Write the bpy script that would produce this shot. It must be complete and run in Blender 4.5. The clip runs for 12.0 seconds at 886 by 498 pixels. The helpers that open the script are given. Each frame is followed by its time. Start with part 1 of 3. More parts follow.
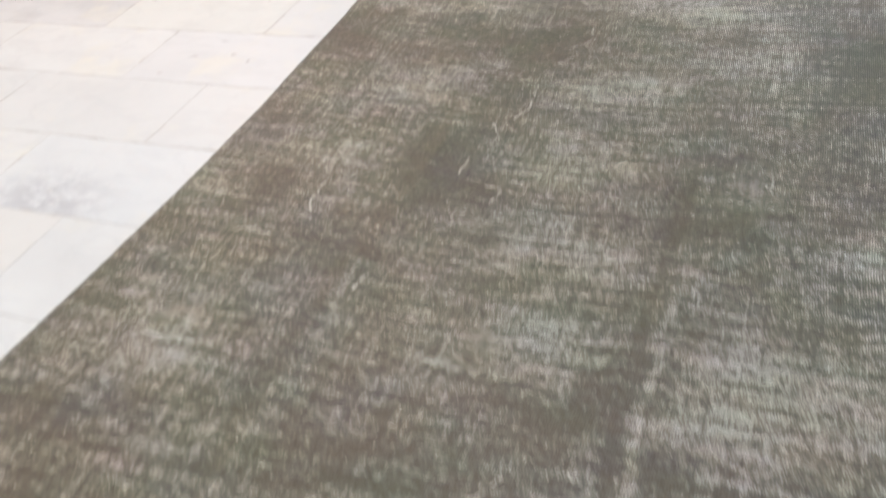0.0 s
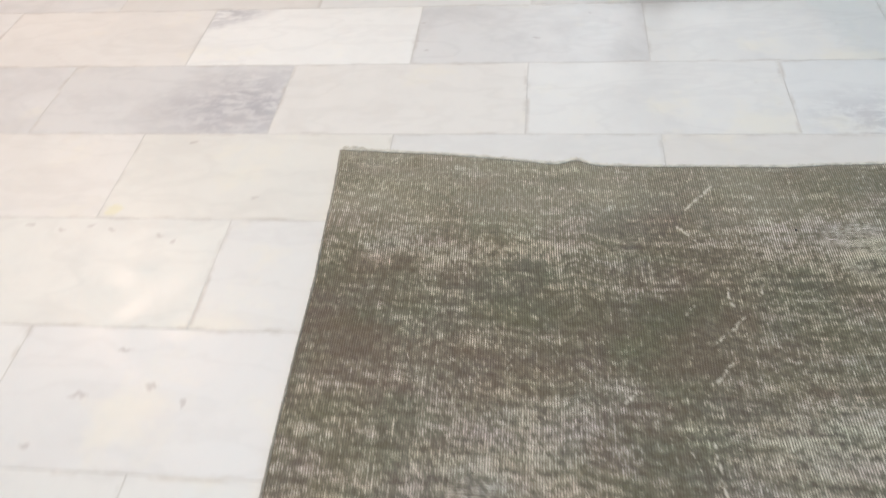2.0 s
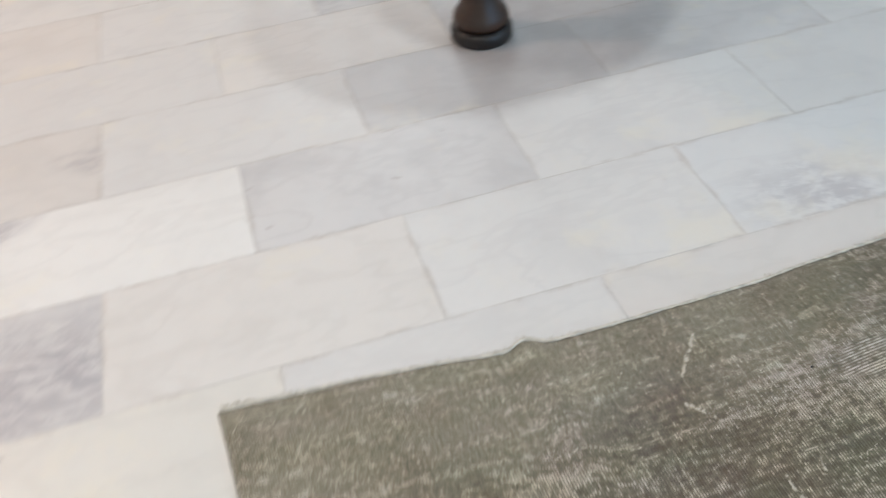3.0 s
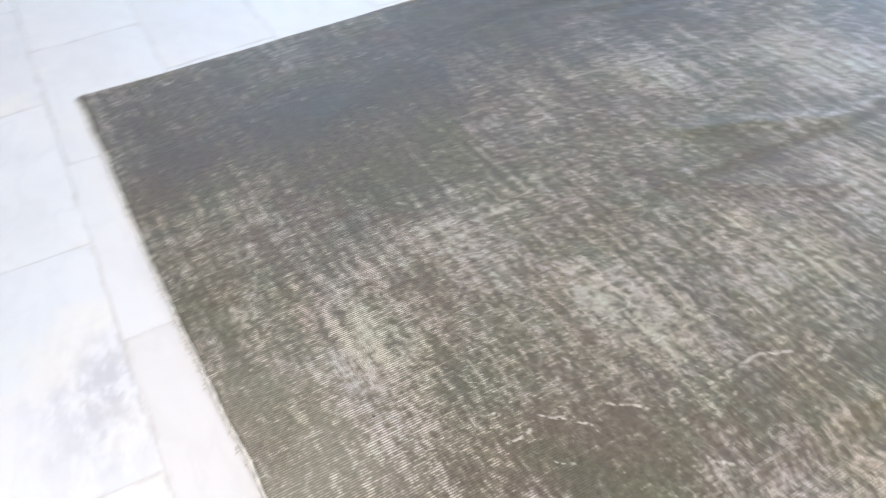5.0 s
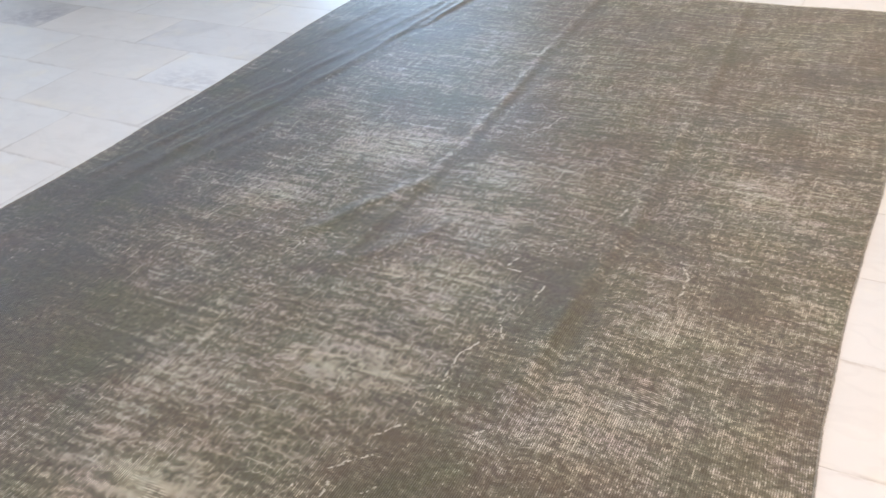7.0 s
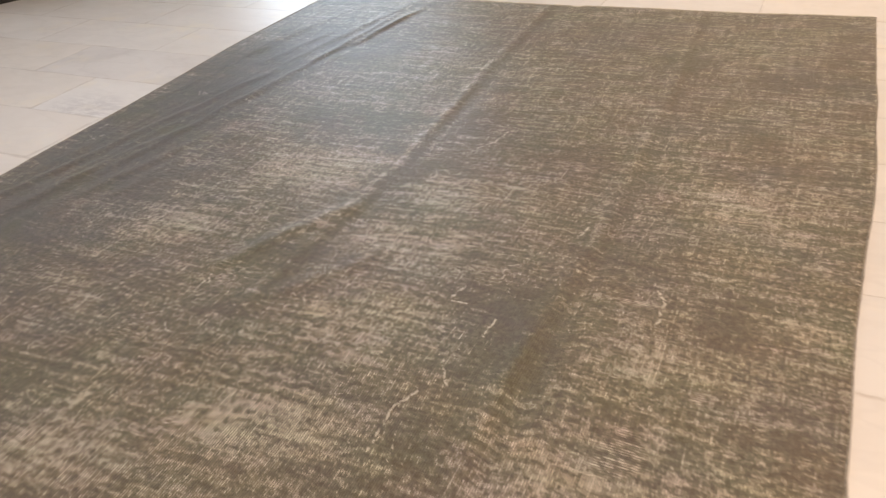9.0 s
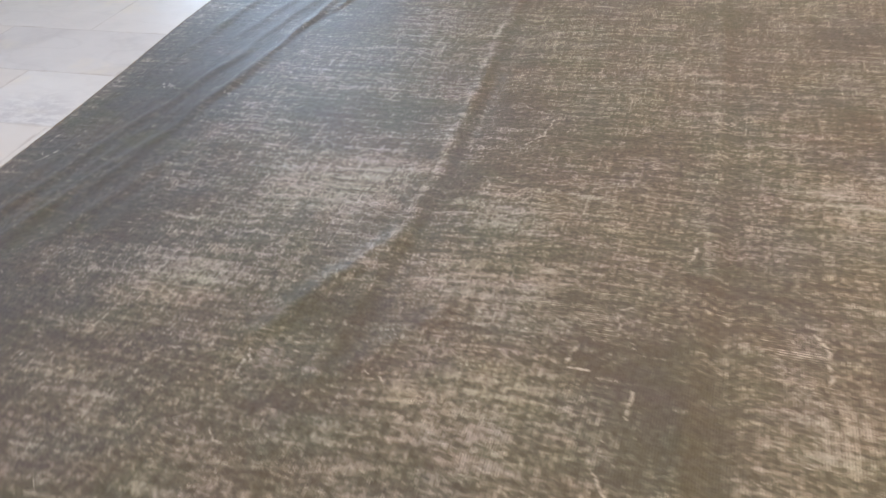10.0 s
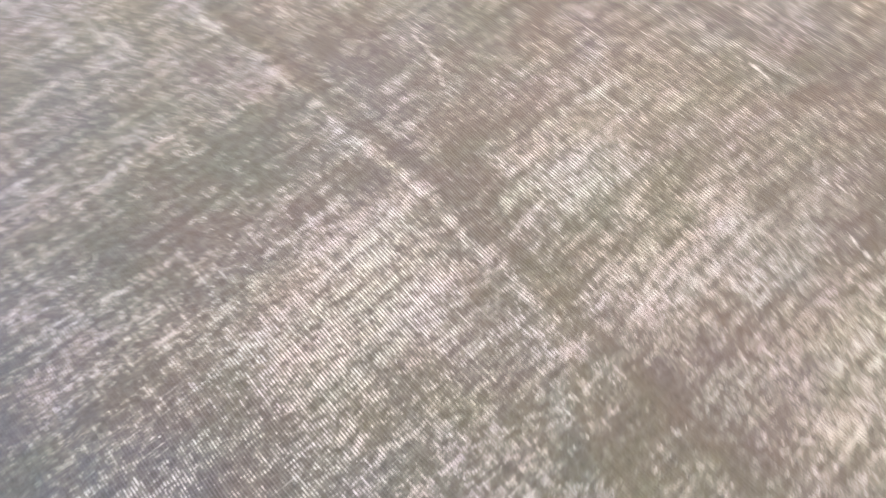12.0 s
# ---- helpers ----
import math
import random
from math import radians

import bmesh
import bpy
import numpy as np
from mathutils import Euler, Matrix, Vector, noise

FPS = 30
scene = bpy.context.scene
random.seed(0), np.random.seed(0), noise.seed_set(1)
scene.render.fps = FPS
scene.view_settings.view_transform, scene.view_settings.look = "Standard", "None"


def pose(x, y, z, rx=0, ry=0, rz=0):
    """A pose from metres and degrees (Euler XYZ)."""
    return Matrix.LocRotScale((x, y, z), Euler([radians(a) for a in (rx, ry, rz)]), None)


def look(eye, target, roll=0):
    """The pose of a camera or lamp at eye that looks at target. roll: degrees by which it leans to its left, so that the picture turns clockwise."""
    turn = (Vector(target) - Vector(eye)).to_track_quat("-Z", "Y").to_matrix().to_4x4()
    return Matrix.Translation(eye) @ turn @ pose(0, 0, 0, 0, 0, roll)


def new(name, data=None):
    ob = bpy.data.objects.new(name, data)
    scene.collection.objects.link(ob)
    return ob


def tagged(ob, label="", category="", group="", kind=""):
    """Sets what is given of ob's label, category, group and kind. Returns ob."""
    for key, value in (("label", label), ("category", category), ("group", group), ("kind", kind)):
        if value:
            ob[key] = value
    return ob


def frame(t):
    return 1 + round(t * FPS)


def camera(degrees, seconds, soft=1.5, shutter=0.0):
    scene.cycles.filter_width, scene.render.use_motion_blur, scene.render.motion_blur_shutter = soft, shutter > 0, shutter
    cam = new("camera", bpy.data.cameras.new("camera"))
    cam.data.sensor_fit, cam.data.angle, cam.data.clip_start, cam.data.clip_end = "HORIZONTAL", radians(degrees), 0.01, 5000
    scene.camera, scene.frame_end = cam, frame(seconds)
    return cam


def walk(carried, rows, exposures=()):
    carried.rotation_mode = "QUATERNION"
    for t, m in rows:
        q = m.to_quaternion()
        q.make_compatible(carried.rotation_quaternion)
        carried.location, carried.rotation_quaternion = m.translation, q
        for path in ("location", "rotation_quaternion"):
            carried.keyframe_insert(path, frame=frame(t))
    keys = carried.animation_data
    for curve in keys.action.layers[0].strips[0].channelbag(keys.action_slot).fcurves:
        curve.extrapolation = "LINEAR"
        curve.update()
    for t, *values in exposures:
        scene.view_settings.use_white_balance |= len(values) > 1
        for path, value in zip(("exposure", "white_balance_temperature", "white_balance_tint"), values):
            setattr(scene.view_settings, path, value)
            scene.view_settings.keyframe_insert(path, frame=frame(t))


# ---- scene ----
cam = camera(55.4, 12.0, soft=1.35, shutter=0.5)
# stops, kelvin and tint by which the film's own exposure drifts
EXPOSURE = [
    (0.0, 0.30, 5800, 6), (0.5, 0.10, 5800, 5), (1.0, 0.12, 5780, 4), (1.5, 0.15, 5820, 4), (2.0, 0.15, 5880, 4), (2.5, -0.01, 5880, 4), (2.7, -0.02, 5880, 4),
    (4.5, 0.52, 5780, 9), (5.0, 0.70, 5850, 10), (5.5, 0.53, 5850, 10), (6.0, 0.70, 6250, 12), (6.5, 0.58, 6350, 13), (7.0, 0.31, 6480, 13), (7.5, 0.17, 6980, 11),
    (7.7, 0.14, 7200, 12), (9.5, 0.06, 8400, 20), (10.0, 0.17, 6980, 17), (10.5, 0.66, 6750, 17), (11.0, 1.0, 6600, 17), (11.5, 1.17, 6000, 17), (12.0, 1.2, 5920, 19),
]
PATH = [
    (0, (1.301, -2.547, 1.055), (0.605, -1.163, -0.21), -9.6),
    (0.5, (1.082, -2.282, 1.146), (0.506, -0.829, -0.101), -9.4),
    (1, (0.891, -1.939, 1.156), (0.384, -0.511, -0.15), -11.5),
    (1.5, (0.712, -1.703, 1.152), (0.296, -0.305, -0.216), -9.1),
    (2, (0.468, -1.519, 1.157), (0.23, -0.091, -0.223), -5.6),
    (2.5, (0.303, -1.265, 1.152), (0.308, 0.184, -0.226), -4.6),
    (2.7, (0.248, -1.128, 1.152), (0.352, 0.324, -0.218), -4.9),
    (4.3, (0.155, -0.313, 1.097), (1.487, -0.059, -0.374), -7.9),
    (4.5, (0.168, -0.237, 1.11), (1.559, -0.24, -0.327), -7.3),
    (5, (0.153, -0.038, 1.099), (1.496, -0.652, -0.249), -4.8),
    (5.5, (0.201, 0.096, 1.096), (1.353, -0.918, -0.186), -4.3),
    (6, (0.201, 0.184, 1.102), (1.172, -1.101, -0.082), -2.0),
    (6.5, (0.142, 0.292, 1.158), (1.014, -1.09, 0.005), -2.3),
    (7, (0.095, 0.319, 1.177), (0.915, -1.124, 0.061), -4.0),
    (7.5, (0.062, 0.315, 1.185), (0.827, -1.184, 0.105), -4.6),
    (7.7, (0.058, 0.317, 1.191), (0.811, -1.201, 0.128), -4.7),
    (9.3, (0.273, -0.019, 0.946), (1.016, -1.561, -0.089), -4.0),
    (9.5, (0.38, -0.08, 0.952), (1.034, -1.618, -0.147), -3.6),
    (10, (0.616, -0.203, 0.983), (1.163, -1.717, -0.205), -5.1),
    (10.5, (0.902, -0.427, 0.973), (1.252, -1.898, -0.336), -6.2),
    (11, (1.149, -0.572, 0.946), (1.186, -1.969, -0.484), -4.6),
    (11.5, (1.362, -0.749, 1.014), (1.079, -2.032, -0.494), -8.1),
    (11.8, (1.471, -0.907, 1.039), (1.062, -2.084, -0.525), -13.0),
    (12, (1.594, -1.046, 1.05), (0.98, -1.962, -0.618), -7.8),
]
walk(cam, [(t, look(eye, target, roll)) for t, eye, target, roll in PATH], [(t, stops, kelvin, tint) for t, stops, kelvin, tint in EXPOSURE])

# ---------------------------------------------------------------- light
world = bpy.data.worlds.new("sky")
scene.world = world
world.use_nodes = True
wt = world.node_tree
sky = wt.nodes.new("ShaderNodeTexSky")
sky.sky_type, sky.sun_disc = "NISHITA", False
sky.sun_elevation, sky.sun_rotation = radians(40), radians(150)
wt.links.new(sky.outputs[0], wt.nodes["Background"].inputs[0])
wt.nodes["Background"].inputs[1].default_value = 0.1

ROOM = (-3.25, 5.3, -6.1, 3.72)      # x0, x1, y0, y1 inside the walls
HIGH = 2.9                           # ceiling height
COOL, NEUTRAL, WARM, ROSE = (0.78, 0.89, 1.0), (1.0, 0.96, 0.92), (1.0, 0.82, 0.66), (1.0, 0.64, 0.47)
# ceiling lights, all out of view: x, y, watts, colour
LIGHTS = [
    (0.75, 0.2, 19, NEUTRAL), (-0.35, 0.1, 15, NEUTRAL),
    # this row is added to fill the far sides of the room
    (2.9, 0.6, 6.5, COOL), (2.9, -1.9, 2.6, COOL), (0.6, -4.9, 25, NEUTRAL),
    (-1.7, -1.6, 17, WARM), (-2.1, 1.9, 50, ROSE), (-0.5, -3.3, 38, WARM),
]


def area(name, m, size, size_y, watts, colour, shape="RECTANGLE"):
    lamp = bpy.data.lights.new(name, "AREA")
    lamp.shape, lamp.size, lamp.size_y = shape, size, size_y
    lamp.energy, lamp.color = watts, colour
    ob = new(name, lamp)
    ob.matrix_world = m
    return ob


for lx, ly, watts, colour in LIGHTS:
    area("downlight_lamp", pose(lx, ly, HIGH - 0.035), 0.22, 0.22, watts, colour, "DISK")
# daylight through the windows of the south, north and east walls
area("daylight_south", look((3.95, -6.12, 1.22), (3.95, 0, 1.2)), 1.7, 2.2, 70, (0.42, 0.69, 1.0))
# north and far east windows are unseen, added for glare on the rug
area("daylight_north", look((1.03, 3.74, 1.58), (1.03, 0, 1.2)), 1.35, 1.35, 17, (1.0, 0.97, 0.93))
area("daylight_east", look((5.32, -1.6, 1.55), (0, -1.6, 1.0)), 2.2, 1.5, 18, (0.55, 0.76, 1.0))
area("daylight_east", look((5.32, -4.45, 1.55), (0, -4.45, 1.0)), 2.0, 1.5, 24, (0.50, 0.73, 1.0))


# ---------------------------------------------------------------- materials
class Nodes:
    """A material under construction; every method returns an output socket."""

    def __init__(self, name):
        self.mat = bpy.data.materials.new(name)
        self.mat.use_nodes = True
        self.t = self.mat.node_tree
        self.bsdf = self.t.nodes["Principled BSDF"]

    def put(self, socket, value):
        if isinstance(value, bpy.types.NodeSocket):
            self.t.links.new(value, socket)
        elif isinstance(value, tuple) and len(value) == 3 and socket.type == "RGBA":
            socket.default_value = (*value, 1)
        else:
            socket.default_value = value

    def set(self, **values):
        for key, value in values.items():
            self.put(self.bsdf.inputs[key.replace("_", " ")], value)
        return self

    def coord(self, kind="Object"):
        return self.t.nodes.new("ShaderNodeTexCoord").outputs[kind]

    def chance(self):
        return self.t.nodes.new("ShaderNodeObjectInfo").outputs["Random"]

    def math(self, op, a, b=0.0, c=0.0, clamp=False):
        n = self.t.nodes.new("ShaderNodeMath")
        n.operation, n.use_clamp = op, clamp
        for i, v in enumerate((a, b, c)):
            self.put(n.inputs[i], v)
        return n.outputs[0]

    def vec(self, op, a, b=(0.0, 0.0, 0.0)):
        n = self.t.nodes.new("ShaderNodeVectorMath")
        n.operation = op
        self.put(n.inputs[0], a)
        if op == "SCALE":
            self.put(n.inputs["Scale"], b)
        else:
            self.put(n.inputs[1], b)
        return n.outputs["Value" if op in ("LENGTH", "DISTANCE", "DOT_PRODUCT") else "Vector"]

    def xyz(self, v):
        n = self.t.nodes.new("ShaderNodeSeparateXYZ")
        self.put(n.inputs[0], v)
        return n.outputs

    def noise(self, v, scale, detail=2.0, rough=0.5, colour=False):
        n = self.t.nodes.new("ShaderNodeTexNoise")
        self.put(n.inputs["Vector"], v)
        n.inputs["Scale"].default_value, n.inputs["Detail"].default_value = scale, detail
        n.inputs["Roughness"].default_value = rough
        return n.outputs["Color" if colour else "Fac"]

    def cells(self, v, scale, feature="F1", out="Distance"):
        n = self.t.nodes.new("ShaderNodeTexVoronoi")
        n.feature = feature
        self.put(n.inputs["Vector"], v)
        n.inputs["Scale"].default_value = scale
        return n.outputs[out]

    def step(self, v, low, high, to_low=0.0, to_high=1.0):
        n = self.t.nodes.new("ShaderNodeMapRange")
        n.interpolation_type = "SMOOTHSTEP"
        for i, value in enumerate((v, low, high, to_low, to_high)):
            self.put(n.inputs[i], value)
        return n.outputs[0]

    def mix(self, fac, a, b, blend="MIX"):
        n = self.t.nodes.new("ShaderNodeMix")
        n.data_type, n.blend_type = "RGBA", blend
        self.put(n.inputs[0], fac), self.put(n.inputs[6], a), self.put(n.inputs[7], b)
        return n.outputs[2]

    def bump(self, height, strength=0.3, distance=0.002):
        n = self.t.nodes.new("ShaderNodeBump")
        n.inputs["Strength"].default_value, n.inputs["Distance"].default_value = strength, distance
        self.put(n.inputs["Height"], height)
        self.put(self.bsdf.inputs["Normal"], n.outputs[0])
        return self

    def warped(self, v, scale, amount, detail=1.0):
        shift = self.vec("SCALE", self.vec("SUBTRACT", self.noise(v, scale, detail, colour=True), (0.5, 0.5, 0.5)), amount)
        return self.vec("ADD", v, shift)


def plain(name, colour, rough=0.6, vary=0.12, scale=6.0, metal=0.0, bump=0.15):
    """Paint, plaster or wood with soft tone changes and fine grain."""
    m = Nodes(name)
    p = m.coord()
    tone = m.math("ADD", m.noise(p, scale, 4), m.math("MULTIPLY", m.noise(p, scale * 14, 2), 0.4))
    dark = tuple(c * (1 - vary) for c in colour)
    m.set(Base_Color=m.mix(m.step(tone, 0.45, 0.95), dark, colour), Roughness=rough, Metallic=metal)
    return m.bump(tone, bump, 0.002).mat


# Worn and dense places of the large rug: x, y, half width, half length, strength
WORN = [
    (1.01, -0.29, 0.19, 0.09, 0.6), (0.34, -0.33, 0.20, 0.045, 0.8), (1.16, -0.34, 0.16, 0.09, 0.5), (1.30, -0.50, 0.09, 0.08, 0.5),
    (0.46, -0.55, 0.16, 0.014, 0.5), (1.24, -0.63, 0.10, 0.14, 0.4), (0.92, -0.745, 0.14, 0.08, 0.8), (0.38, -0.80, 0.15, 0.12, 0.7),
    (1.58, -0.97, 0.09, 0.04, 0.4), (0.94, -1.03, 0.12, 0.07, 0.4), (0.29, -1.12, 0.15, 0.06, 0.5), (0.97, -1.13, 0.13, 0.07, 0.4),
    (0.13, -1.27, 0.08, 0.07, 0.4), (1.56, -1.27, 0.11, 0.10, 0.6), (0.97, -1.34, 0.17, 0.09, 0.6), (1.36, -1.64, 0.18, 0.13, 0.85),
    (0.88, -1.62, 0.20, 0.08, 0.45), (0.24, -1.72, 0.15, 0.14, 0.5), (0.14, -2.11, 0.08, 0.06, 0.4), (0.64, -2.33, 0.08, 0.06, 0.4),
]
DENSE = [
    (1.31, -0.09, 0.10, 0.06, 0.5), (1.06, -0.11, 0.10, 0.04, 0.4), (1.76, -0.18, 0.13, 0.08, 0.5), (0.72, -0.45, 0.06, 0.09, 0.4),
    (0.12, -0.50, 0.10, 0.14, 0.7), (0.60, -0.53, 0.20, 0.10, 0.8), (1.70, -0.56, 0.25, 0.24, 1.0), (1.44, -0.58, 0.06, 0.15, 0.3),
    (0.67, -0.78, 0.06, 0.04, 0.5), (1.24, -1.01, 0.06, 0.04, 0.4), (0.60, -1.08, 0.09, 0.13, 0.8), (1.10, -1.14, 0.07, 0.06, 0.4),
    (0.69, -1.22, 0.10, 0.07, 0.9), (1.68, -1.20, 0.06, 0.06, 0.5), (1.22, -1.24, 0.10, 0.05, 0.8), (0.24, -1.27, 0.06, 0.11, 0.5),
    (0.53, -1.44, 0.08, 0.05, 0.4), (1.77, -1.44, 0.10, 0.11, 0.6), (1.10, -1.71, 0.05, 0.09, 0.8), (1.26, -1.81, 0.06, 0.04, 0.4),
]
DENSE_FAR = [
    (0.78, -1.94, 0.15, 0.07, 0.5), (0.16, -1.96, 0.12, 0.04, 0.5), (1.45, -1.98, 0.20, 0.09, 0.7), (1.05, -2.03, 0.07, 0.10, 0.6),
    (0.31, -2.16, 0.08, 0.08, 0.5), (0.21, -2.57, 0.15, 0.05, 0.6), (0.58, -2.72, 0.10, 0.15, 0.5), (0.09, -2.85, 0.06, 0.35, 0.4),
    (1.98, -0.90, 0.24, 0.35, 0.8), (2.04, -1.85, 0.18, 0.85, 1.0), (1.86, -1.95, 0.08, 0.60, 0.5), (1.95, -0.30, 0.28, 0.25, 0.7), (1.78, -2.60, 0.28, 0.35, 0.4),
]
# short cracks in the pile, from point to point: x, y, x, y
CRACKS = [
    (0.810, -0.128, 0.751, -0.200), (0.730, -0.251, 0.772, -0.307), (0.738, -0.462, 0.721, -0.483), (0.803, -0.418, 0.807, -0.460),
    (0.823, -0.486, 0.767, -0.546), (0.789, -0.589, 0.750, -0.638), (0.868, -0.402, 0.856, -0.434), (0.722, -0.913, 0.745, -0.856),
    (0.745, -0.856, 0.735, -0.752), (0.711, -0.996, 0.680, -0.940), (0.664, -1.147, 0.670, -1.095), (0.766, -1.241, 0.775, -1.200),
    (0.703, -0.781, 0.700, -0.756), (0.603, -0.680, 0.624, -0.663), (0.392, -1.338, 0.377, -1.300), (0.377, -1.300, 0.374, -1.225),
    (0.683, -1.350, 0.714, -1.334), (0.701, -1.318, 0.704, -1.278), (0.772, -1.183, 0.740, -1.183), (0.593, -1.549, 0.604, -1.504),
    (0.953, -2.005, 0.963, -1.919), (0.963, -1.919, 0.996, -1.873), (1.311, -1.108, 1.296, -1.080), (1.304, -1.029, 1.308, -1.081),
]
CREASES = (0.565, 1.165, 1.74)      # the rug was folded lengthwise in four


def rug_material():
    m = Nodes("worn_overdyed_wool")
    obj, uv = m.coord(), m.coord("UV")
    soft = m.warped(obj, 7.0, 0.10, 3.0)

    def stored(name):
        n = m.t.nodes.new("ShaderNodeAttribute")
        n.attribute_name = name
        return n.outputs["Fac"]

    wear, rub_shade = stored("wear"), stored("rub_shade")
    weave = m.warped(m.warped(uv, 2.5, 0.02), 22.0, 0.0015)
    ax = m.xyz(weave)
    pitch_x, pitch_y = 0.0045, 0.0054

    def threads(across, along, pitch, seed):
        """One light dash after another on every thread: its round profile and how bare it is there."""
        t = m.math("DIVIDE", across, pitch)
        profile = m.math("MULTIPLY_ADD", m.math("COSINE", m.math("MULTIPLY", t, 2 * math.pi)), -0.5, 0.5)
        n = m.t.nodes.new("ShaderNodeCombineXYZ")
        m.put(n.inputs[0], m.math("MULTIPLY", m.math("FLOOR", t), 0.85))
        m.put(n.inputs[1], m.math("MULTIPLY", along, 62.0))
        n.inputs[2].default_value = seed
        return profile, m.noise(n.outputs[0], 1.0, 2.0, 0.6)

    warp, warp_dash = threads(ax[0], ax[1], pitch_x, 0.0)
    weft, weft_dash = threads(ax[1], ax[0], pitch_y, 5.0)
    streak = m.noise(m.vec("MULTIPLY", weave, (4.5, 52.0, 1.0)), 1.0, 4.0, 0.65)
    down = m.noise(m.vec("MULTIPLY", weave, (60.0, 7.0, 1.0)), 1.0, 3.0, 0.6)
    clump = m.noise(m.vec("MULTIPLY", weave, (58.0, 95.0, 1.0)), 1.0, 3.0, 0.65)
    blotch = m.noise(m.warped(m.vec("MULTIPLY", weave, (20.0, 44.0, 1.0)), 1.5, 0.7, 2.0), 1.0, 4.0, 0.7)
    grain = m.noise(m.vec("MULTIPLY", weave, (210.0, 150.0, 1.0)), 1.0, 2.0, 0.6)
    broad = m.noise(obj, 2.6, 3.0, 0.55)
    other = m.noise(m.vec("ADD", obj, (7.0, 3.0, 0.0)), 3.4, 3.0, 0.55)
    third = m.noise(m.vec("ADD", obj, (2.0, 9.0, 0.0)), 6.0, 3.0, 0.6)

    # how bare the pile is
    bare = m.math("MULTIPLY", m.math("SUBTRACT", streak, 0.455), 1.3)
    for value, weight in ((blotch, 1.1), (clump, 1.2), (down, 0.8), (grain, 0.5), (broad, 0.3), (third, 0.4)):
        bare = m.math("ADD", bare, m.math("MULTIPLY", m.math("SUBTRACT", value, 0.5), weight))
    bare = m.math("ADD", bare, m.math("MULTIPLY", wear, 0.31))
    # the folds have worn the pile off along their crests
    bare = m.math("ADD", bare, m.math("MULTIPLY", m.math("MAXIMUM", rub_shade, 0.0), m.step(m.noise(obj, 16.0, 3.0), 0.36, 0.60, 0.06, 0.38)))
    # painted shade: darker colour in the hollows beside the crests
    bare = m.math("ADD", bare, m.math("MULTIPLY", m.math("MINIMUM", rub_shade, 0.0), 0.42))
    which = m.step(m.noise(m.vec("ADD", obj, (5.0, 1.0, 0.0)), 5.0, 2.0), 0.62, 0.70)

    def shown(profile, dash):
        mask = m.step(m.math("ADD", bare, m.math("MULTIPLY", m.math("SUBTRACT", dash, 0.5), 1.35)), -0.08, 0.72)
        return m.math("MULTIPLY", mask, m.step(profile, 0.22, 0.80, 0.06, 1.0))

    # single weft threads that show for a hand's length
    n = m.t.nodes.new("ShaderNodeCombineXYZ")
    m.put(n.inputs[0], m.math("MULTIPLY", m.math("FLOOR", m.math("DIVIDE", ax[1], pitch_y)), 7.31))
    m.put(n.inputs[1], m.math("MULTIPLY", ax[0], 9.0))
    lone = m.step(m.noise(n.outputs[0], 1.0, 3.0, 0.6), 0.64, 0.72)
    lone = m.math("MULTIPLY", m.math("MULTIPLY", lone, m.step(weft, 0.25, 0.8)), m.step(bare, -0.25, 0.20))

    thread = m.math("ADD", m.math("MULTIPLY", shown(warp, warp_dash), m.math("SUBTRACT", 1.0, which)), m.math("MULTIPLY", shown(weft, weft_dash), which))
    ridge = m.math("ADD", m.math("MULTIPLY", warp, m.math("SUBTRACT", 1.0, which)), m.math("MULTIPLY", weft, which))

    # pile: olive, brown and slate, with finer mottling
    pile = m.mix(m.step(broad, 0.40, 0.60), (0.107, 0.081, 0.052), (0.095, 0.088, 0.047))
    pile = m.mix(m.step(other, 0.50, 0.68, 0.0, 0.6), pile, (0.083, 0.077, 0.066))
    # the pile turns to slate towards the far selvedge
    pile = m.mix(m.step(m.math("ADD", m.xyz(soft)[0], m.math("MULTIPLY", other, 0.5)), 1.68, 2.12, 0.0, 0.75), pile, (0.078, 0.078, 0.082))
    pile = m.mix(m.step(third, 0.52, 0.70, 0.0, 0.7), pile, (0.106, 0.079, 0.058))
    moss = m.noise(m.vec("ADD", obj, (4.0, 6.0, 0.0)), 4.6, 3.0, 0.6)
    pile = m.mix(m.step(moss, 0.53, 0.68, 0.0, 0.6), pile, (0.086, 0.091, 0.047))
    pile = m.mix(m.step(moss, 0.47, 0.32, 0.0, 0.5), pile, (0.094, 0.077, 0.074))
    pile = m.mix(m.step(clump, 0.30, 0.62, 0.45, 0.0), pile, (0.052, 0.044, 0.033))
    pile = m.mix(m.step(grain, 0.40, 0.70, 0.0, 0.35), pile, (0.044, 0.038, 0.028))
    # shade between the ribs, put into the pile colour
    pile = m.mix(m.step(ridge, 0.0, 0.45, 0.34, 0.0), pile, (0.036, 0.031, 0.022))
    hue = m.noise(m.vec("MULTIPLY", weave, (7.0, 16.0, 1.0)), 1.0, 3.0, 0.6, colour=True)
    pile = m.mix(0.09, pile, m.vec("MULTIPLY", pile, m.vec("SCALE", hue, 2.0)))
    faded = m.math("ADD", bare, m.math("MULTIPLY", m.math("SUBTRACT", m.noise(m.vec("MULTIPLY", weave, (90.0, 60.0, 1.0)), 1.0, 2.0, 0.6), 0.5), 1.6))
    pile = m.mix(m.step(faded, -0.45, 0.60, 0.0, 0.58), pile, m.mix(m.step(other, 0.42, 0.58), (0.201, 0.171, 0.120), (0.185, 0.171, 0.128)))
